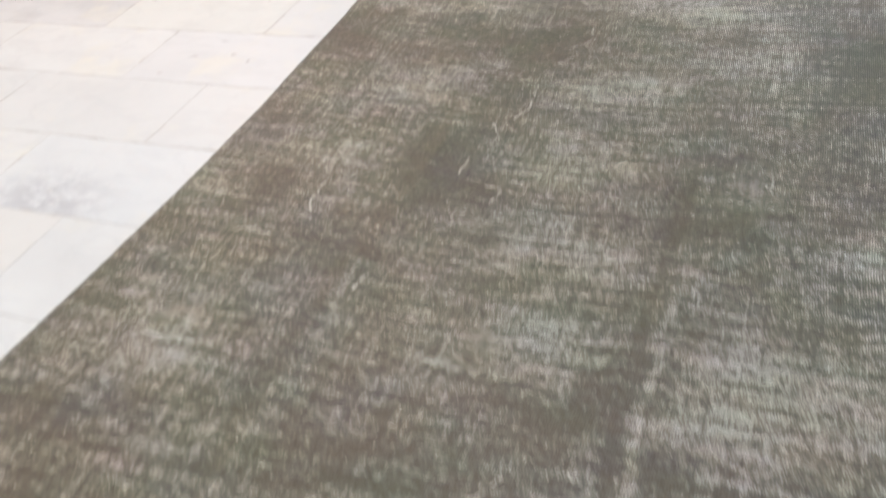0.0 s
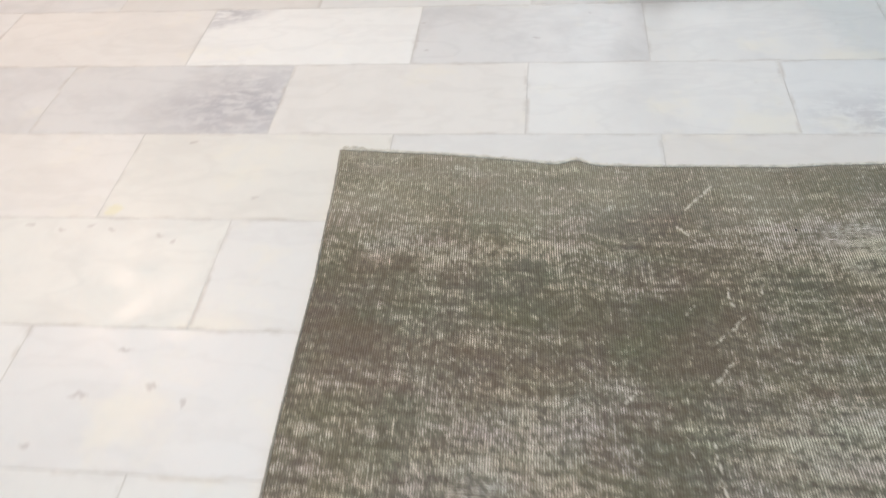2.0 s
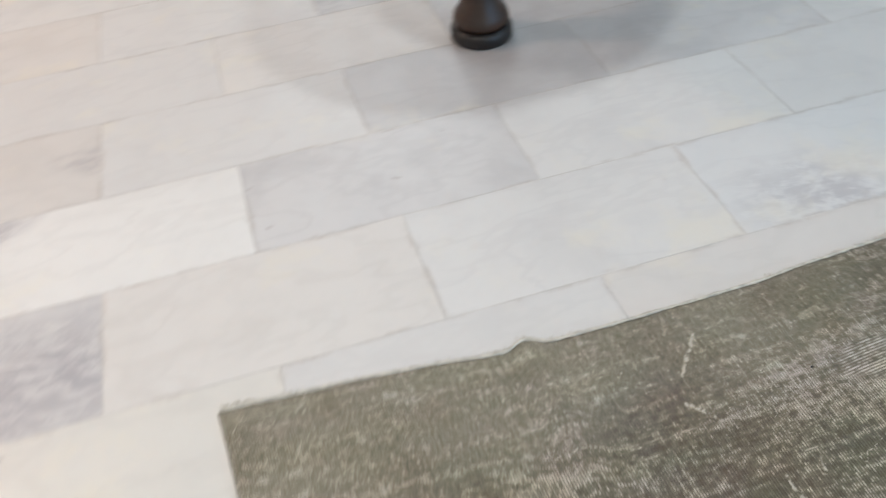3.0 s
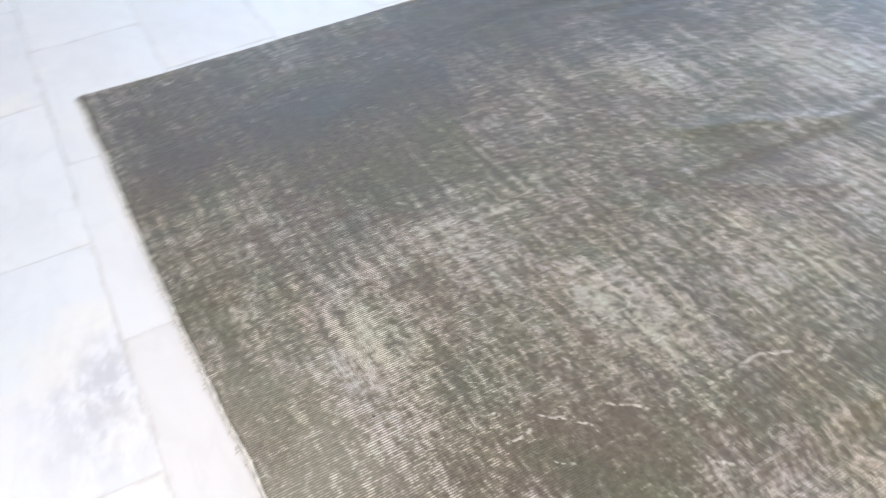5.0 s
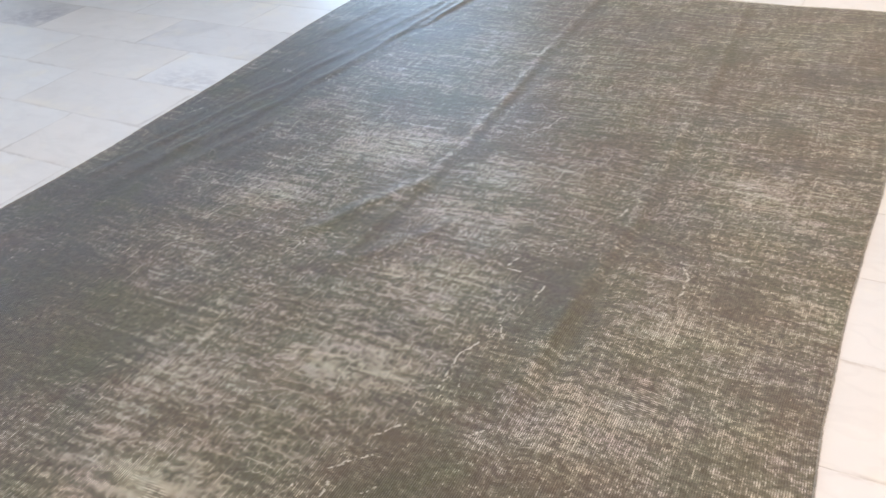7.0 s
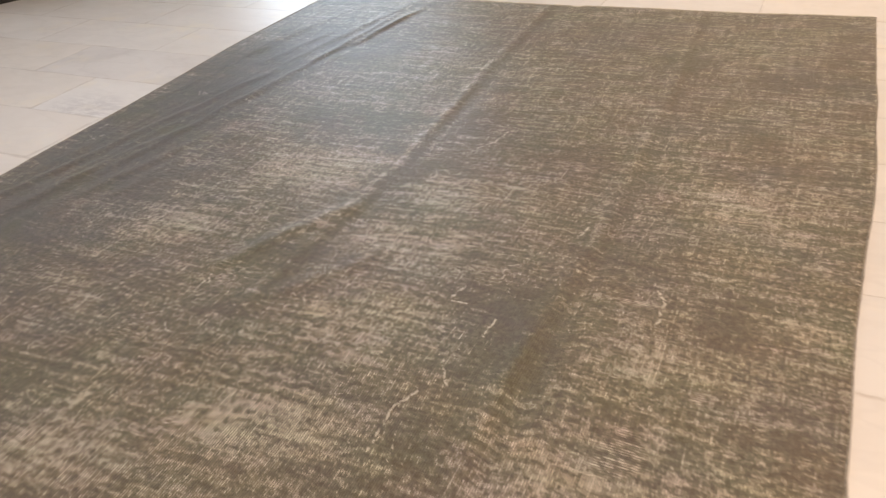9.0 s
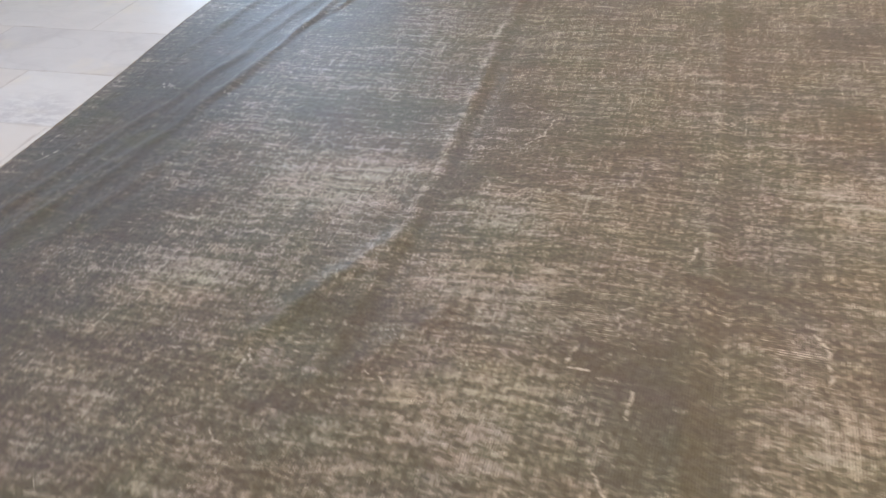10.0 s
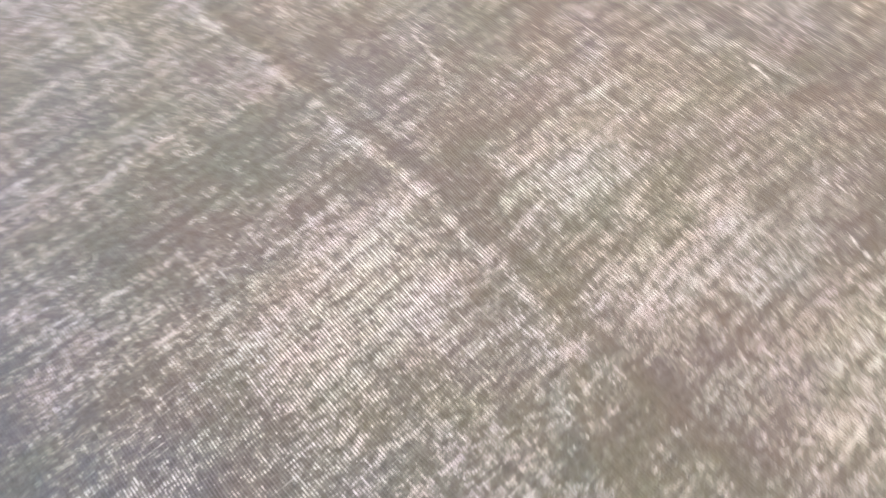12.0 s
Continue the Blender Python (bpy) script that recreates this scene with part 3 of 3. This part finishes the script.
def relief(x, y):
    """Height of the cloth above its flat lie."""
    h = 0.0025 * noise.noise((x * 2.2, y * 2.2, 0.4)) + 0.0012 * noise.noise((x * 7, y * 7, 2.0))
    for i in range(len(CREASES)):
        mid = fold_line(i, y) + 0.008 * noise.noise((i * 4.0, y * 2.3, 7.0)) + 0.006 * noise.noise((i * 4.0, y * 8.0, 1.0))
        power = (0.45, 0.28, 0.15)[i] + 1.0 * max(0.0, noise.noise((i * 9.0 + 2.0, y * 2.6, 3.0)) + 0.25)
        fade = min(1.0, max(0.0, (-y - 0.55) / 0.5))
        d = x - mid
        h += power * fade * (0.0036 * math.exp(-(d / (0.026 if d > 0 else 0.014)) ** 2) - 0.0016 * math.exp(-((d + 0.042) / 0.018) ** 2))
    for a, b, w, height in WRINKLES:
        ax, ay, bx, by = *a, *b
        L = math.hypot(bx - ax, by - ay)
        s = ((x - ax) * (bx - ax) + (y - ay) * (by - ay)) / L / L
        if -0.2 < s < 1.2:
            d = ((x - ax) * (by - ay) - (y - ay) * (bx - ax)) / L + 0.010 * noise.noise((s * 5, ax * 9, 4.0))
            h += 0.55 * height * math.exp(-(d / w / 1.05) ** 2) * max(0.0, 1 - (2 * s - 1) ** 4 / 1.5)
    return h


def store_wear_and_shade(me):
    """Keep on the cloth how worn the pile is (wear), and the folds' worn crests with painted shade beside them."""
    at = np.empty(len(me.vertices) * 3)
    me.vertices.foreach_get("co", at)
    at = at.reshape(-1, 3)
    shift = np.array([noise.noise_vector((x * 6.0, y * 6.0, 1.0)) * 0.050 + noise.noise_vector((x * 24.0, y * 24.0, 5.0)) * 0.032 for x, y, z in at])
    x, y = at[:, 0] + shift[:, 0], at[:, 1] + shift[:, 1]

    def patches(places):
        total = np.zeros(len(at))
        for cx, cy, rx, ry, power in places:
            d = (np.abs((x - cx) / rx) ** 3 + np.abs((y - cy) / ry) ** 3) ** (1 / 3)
            s = np.clip((1.30 - d) / 0.75, 0, 1)
            total += power * s * s * (3 - 2 * s)
        return total

    rub_shade = np.zeros(len(at))
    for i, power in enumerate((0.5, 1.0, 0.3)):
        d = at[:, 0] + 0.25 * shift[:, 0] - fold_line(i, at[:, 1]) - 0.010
        rub_shade += power * np.exp(-(d / 0.008) ** 2) * np.clip((-at[:, 1] - 1.25) / 0.3, 0, 1)
        # shade in the hollow beside the crest, put into the colour
        rub_shade -= 0.6 * power * np.exp(-((d + 0.035) / 0.016) ** 2) * np.clip((-at[:, 1] - 0.85) / 0.4, 0, 1)
    for name, values in (("wear", patches(WORN) - patches(DENSE + DENSE_FAR)), ("rub_shade", rub_shade)):
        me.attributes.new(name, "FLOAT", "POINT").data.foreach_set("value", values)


def worn_rug():
    rug = thing("rug", "large worn olive grey overdyed wool rug lying creased on marble", "rug")
    nu, nv, thick = 380, 340, 0.0048
    bm = bmesh.new()
    uv = bm.loops.layers.uv.new("weave")
    rows, place = [], {}
    for j in range(nv + 1):
        v, row = j / nv, []
        for i in range(nu + 1):
            u = i / nu
            x = (1 - u) * edge_left(-LONG * v) + u * edge_right(-LONG * v)
            y = (1 - v) * edge_near(x) + v * edge_far(x)
            rim = min(i, nu - i, j, nv - j)
            z = thick + relief(x, y) * min(1.0, 0.35 + rim / 8)
            if rim == 0:
                z -= 0.0012
            vert = bm.verts.new((x, y, max(z, 0.003)))
            place[vert] = (2.21 * u, LONG * v)
            row.append(vert)
        rows.append(row)
    for a, b in zip(rows, rows[1:]):
        for i in range(nu):
            bm.faces.new((a[i], a[i + 1], b[i + 1], b[i]))
    loop = rows[0] + [r[-1] for r in rows[1:]] + rows[-1][-2::-1] + [r[0] for r in rows[-2:0:-1]]
    low = []
    for vert in loop:
        w = bm.verts.new((vert.co.x, vert.co.y, 0.0005))
        place[w] = place[vert]
        low.append(w)
    for k in range(len(loop)):
        n = (k + 1) % len(loop)
        bm.faces.new((loop[k], loop[n], low[n], low[k]))
    for f in bm.faces:
        for corner in f.loops:
            corner[uv].uv = place[corner.vert]
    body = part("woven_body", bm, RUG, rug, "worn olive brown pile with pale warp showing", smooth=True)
    store_wear_and_shade(body.data)
    for face in body.data.polygons:
        if face.normal.z < 0.4:
            face.use_smooth = False      # the cut side keeps its own shading
    xs = np.linspace(0.006, 2.226, 240)
    part("end_cord", tube([(x, edge_near(x) + 0.0014, 0.0036 + 0.001 * noise.noise((x * 30, 0, 0))) for x in xs], 0.0030, 8, 0.35, 3), CORD, rug, "thin cream cotton end cord", True)
    xs = np.linspace(0.022, 2.262, 240)
    part("end_cord", tube([(x, edge_far(x) - 0.001, 0.0036) for x in xs], 0.0028, 8, 0.35, 4), CORD, rug, "thin cream cotton end cord", True)
    ys = np.linspace(-0.006, -3.335, 300)
    part("selvedge", tube([(edge_left(y) + 0.0006, y, 0.0034) for y in ys], 0.0021, 8, 0.25, 5), OVERCAST, rug, "dark overcast side edge", True)
    ys = np.linspace(-0.018, -3.25, 300)
    part("selvedge", tube([(edge_right(y) - 0.0006, y, 0.0034) for y in ys], 0.0021, 8, 0.25, 6), OVERCAST, rug, "dark overcast side edge", True)
    # frayed cut warp ends along the near end, too fine to count
    rng, verts, faces = random.Random(4), [], []
    for k in range(760):
        x = 0.006 + 2.22 * (k + rng.random()) / 760
        y, lean = edge_near(x), rng.uniform(-0.004, 0.004)
        reach = 0.004 + 0.009 * rng.random() ** 1.6 * (0.5 + 0.9 * abs(noise.noise((x * 11, 0.7, 0.0))) * 2)
        w, base = rng.uniform(0.0005, 0.0010), len(verts)
        for s, z in ((0.0, 0.0042), (0.6, 0.0026), (1.0, 0.0010)):
            cx, cy = x + lean * s * s, y - 0.001 + reach * s
            verts += [(cx - w, cy, z), (cx, cy, z + w * 1.3), (cx + w, cy, z)]
        for r in (base, base + 3):
            faces += [(r, r + 1, r + 4, r + 3), (r + 1, r + 2, r + 5, r + 4)]
    me = bpy.data.meshes.new("fringe")
    me.from_pydata(verts, [], faces)
    me.materials.append(CORD)
    fuzz = tagged(new("fringe", me), "short frayed cream warp ends", kind="stuff")
    fuzz.parent = rug
    # loose fringe threads at the two corners of the near end
    rng = random.Random(11)
    for k in range(9):
        x = rng.choice((0.012, 0.03, 0.02)) + 0.01 * k * rng.random()
        y = edge_near(x)
        pts = [(x + 0.004 * s * rng.uniform(-1, 1), y + 0.004 + 0.010 * s / 3, 0.005 - 0.001 * s) for s in range(4)]
        part("fringe_thread", tube(pts, 0.0011, 5), CORD, rug)


worn_rug()


# ---------------------------------------------------------------- the patterned rug beside it
def patterned_rug():
    rug = thing("rug", "dark navy patterned rug with gold border on marble", "rug")
    x1, y0, x0, y1 = -1.258, -0.34, -2.75, 2.35

    def ring(name, out, inn, z, material, label):
        bm = bmesh.new()
        for a, b in (((x0 + out, y0 + out), (x1 - out, y0 + inn)), ((x0 + out, y1 - inn), (x1 - out, y1 - out)),
                     ((x1 - inn, y0 + inn), (x1 - out, y1 - inn)), ((x0 + out, y0 + inn), (x0 + inn, y1 - inn))):
            add_box(bm, (*a, 0.0005), (*b, z), 0.0015)
        part(name, bm, material, rug, label)

    ring("outer_border", 0.0, 0.012, 0.009, NAVY_WOOL, "dark outer edge")
    ring("guard_stripe", 0.012, 0.017, 0.0095, GOLD_WOOL, "narrow tan stripe")
    ring("outer_border", 0.017, 0.025, 0.009, NAVY_WOOL, "dark stripe")
    ring("gold_border", 0.025, 0.122, 0.010, GOLD_WOOL, "muted gold border band")
    ring("guard_stripe", 0.122, 0.131, 0.0098, NAVY_WOOL, "thin dark line")
    ring("guard_stripe", 0.131, 0.139, 0.0098, IVORY_WOOL, "thin ivory line")
    ring("inner_border", 0.139, 0.185, 0.009, NAVY_WOOL, "dark navy inner border")
    ring("guard_stripe", 0.185, 0.200, 0.0092, GREY_WOOL, "grey inner line")
    ring("inner_border", 0.200, 0.33, 0.009, NAVY_WOOL, "dark navy band")
    part("field", box((x0 + 0.33, y0 + 0.33, 0.0005), (x1 - 0.33, y1 - 0.33, 0.009), 0.0015), GREY_WOOL, rug, "mottled grey field")
    rng = random.Random(5)
    for k in range(60):
        x = x0 + 0.01 + (x1 - x0 - 0.02) * k / 59
        part("fringe_thread", tube([(x, y0, 0.005), (x + rng.uniform(-0.004, 0.004), y0 - 0.015, 0.003), (x + rng.uniform(-0.008, 0.008), y0 - 0.032, 0.002)], 0.0022, 5), NAVY_WOOL, rug)


patterned_rug()


# ---------------------------------------------------------------- furniture
def pedestal_table():
    t = thing("pedestal_table", "round dark wooden pedestal table standing on marble", "table", pose(0.805, 0.985, 0.0))
    part("base_ring", turned([(0.078, 0.0), (0.082, 0.006), (0.082, 0.030), (0.076, 0.040), (0.070, 0.042)], 48), BLACK_FOOT, t, "black lacquered foot", True)
    part("column", turned([(0.070, 0.042), (0.074, 0.055), (0.070, 0.075), (0.052, 0.10), (0.045, 0.18), (0.062, 0.30), (0.066, 0.36), (0.050, 0.46), (0.040, 0.52), (0.052, 0.56), (0.042, 0.60), (0.060, 0.68), (0.11, 0.715)], 48), DARK_WOOD, t, "turned dark wooden column", True)
    part("tabletop", turned([(0.40, 0.712), (0.452, 0.718), (0.462, 0.730), (0.460, 0.742), (0.448, 0.748), (0.44, 0.748)], 72), DARK_WOOD, t, "round dark wooden top")


def chest():
    c = thing("chest", "low dark brown wooden chest on a black plinth", "chest", pose(3.93, -2.55, 0.0, 0, 0, -21))
    # front faces the rug; length runs away from the near corner
    part("plinth", box((0.012, -1.49, 0.0), (0.51, -0.012, 0.09), 0.004), BLACK_FOOT, c, "black painted plinth")
    part("body", box((0.0, -1.50, 0.09), (0.52, 0.0, 0.62), 0.008), DARK_WOOD, c)
    part("lid", box((-0.02, -1.52, 0.622), (0.54, 0.02, 0.655), 0.008), DARK_WOOD, c, "flat overhanging lid")
    for k in range(3):
        y = -1.46 + 0.485 * k
        p = part("front_panel", box((-0.012, y, 0.15), (-0.0005, y + 0.45, 0.57), 0.004), DARK_WOOD, c)
        part("handle", turned([(0.012, 0.0), (0.014, 0.008), (0.006, 0.014)], 16), METAL, p, "small metal knob").matrix_world = c.matrix_world @ pose(-0.012, y + 0.225, 0.46, 0, -90, 0)


def crumb(x, y, z, size, label):
    c = bmesh.new()
    bmesh.ops.create_icosphere(c, subdivisions=2, radius=size)
    for v in c.verts:
        v.co *= 1 + 0.35 * noise.noise(v.co * 300 + Vector((x * 50, y * 50, 0)))
        v.co.z *= 0.55
    ob = new("crumb", finish("crumb", c, BLACK_FOOT, True))
    ob.location = (x, y, z + size * 0.45)
    return tagged(ob, label, "crumb", "crumbs")


pedestal_table()
chest()
crumb(-0.094, -1.840, 0.0, 0.004, "tiny black crumb lying on the marble floor")
crumb(3.552, -2.506, 0.0, 0.0055, "tiny black crumb lying on the marble floor")
crumb(0.952, -0.258, 0.0046, 0.0026, "tiny dark crumb lying on the worn rug")


# ---------------------------------------------------------------- marble floor, tile by tile
floor = tagged(new("floor", finish("floor", box((X0, Y0, -0.12), (X1, Y1, -0.0004)), GROUT)), "pale tumbled marble floor laid in half bond", "floor", kind="structure")
PX, PY, JOINT = 0.61, 0.305, 0.0020
# tiles whose tone is set, by row and column
TONES = {
    (0, -1): "end", (0, -2): "grey", (0, 0): "cream", (0, 1): "white", (0, 2): "side", (0, 3): "white",
    (1, -1): "corner", (1, 0): "notched", (1, 1): "white", (1, 2): "white", (1, 3): "violet", (1, -2): "cream",
    # (2, 2) is grey for the table's shade there, not for its own stone
    (2, -1): "spotted", (2, 0): "white", (2, 1): "grey", (2, 2): "grey", (2, 3): "white", (3, 0): "cream", (3, 1): "grey",
    (-1, -1): "yellowed", (-1, -2): "cream", (-1, 0): "white", (-2, -1): "pitted", (-2, 0): "white", (-3, -1): "gouged", (-3, -2): "white",
    (-4, -1): "white", (-4, 0): "white",
}
pick, meshes, rest = random.Random(21), {}, [[], []]


def tile_shape(w, h):
    """Corners and faces of one tile, centred, its arris worn round."""
    ring = lambda d, z: [(-w / 2 + d, -h / 2 + d, z), (w / 2 - d, -h / 2 + d, z), (w / 2 - d, h / 2 - d, z), (-w / 2 + d, h / 2 - d, z)]
    verts = ring(0, -0.010) + ring(0, -0.0007) + ring(0.0007, -0.0002) + ring(0.0026, 0.0)
    faces = [(k * 4 + i, k * 4 + (i + 1) % 4, k * 4 + 4 + (i + 1) % 4, k * 4 + 4 + i) for k in range(3) for i in range(4)]
    return verts, faces + [(12, 13, 14, 15)]


for k in range(math.floor((Y0 - 0.062) / PY), math.ceil((Y1 - 0.062) / PY)):
    ya, yb = max(Y0, 0.062 + k * PY), min(Y1, 0.062 + (k + 1) * PY)
    start = -0.19 if k % 2 == 0 else 0.115
    for c in range(math.floor((X0 - start) / PX), math.ceil((X1 - start) / PX)):
        xa, xb = max(X0, start + c * PX), min(X1, start + (c + 1) * PX)
        w, h = round(xb - xa - JOINT, 4), round(yb - ya - JOINT, 4)
        tone = TONES.get((k, c)) or pick.choices(("white", "cream", "grey", "side", "end", "corner"), (12, 6, 1.5, 0.6, 0.5, 0.0))[0]
        drop, tilt = pick.uniform(-0.00012, 0.0), (pick.uniform(-0.02, 0.02), pick.uniform(-0.015, 0.015))
        if w < 0.03 or h < 0.03:
            continue
        verts, faces = tile_shape(w, h)
        middle = ((xa + xb) / 2, (ya + yb) / 2)
        if -2.1 < middle[0] < 4.3 and -4.4 < middle[1] < 2.6:
            key = (w, h, tone)
            if key not in meshes:
                me = bpy.data.meshes.new("tile")
                me.from_pydata(verts, [], faces)
                me.materials.append(MARBLE[tone])
                meshes[key] = me
            t = new("tile", meshes[key])
            t.parent = floor
            t.matrix_world = pose(*middle, drop, *tilt, pick.choice((0, 180)) if (k, c) not in TONES else 0)
        else:
            base = len(rest[0])
            rest[0] += [(v[0] + middle[0], v[1] + middle[1], v[2]) for v in verts]
            rest[1] += [tuple(i + base for i in f) for f in faces]
me = bpy.data.meshes.new("outer_tiles")
me.from_pydata(rest[0], [], rest[1])
me.materials.append(MARBLE["white"])
outer = tagged(new("outer_tiles", me), "pale marble tiles towards the walls", kind="stuff")
outer.parent = floor
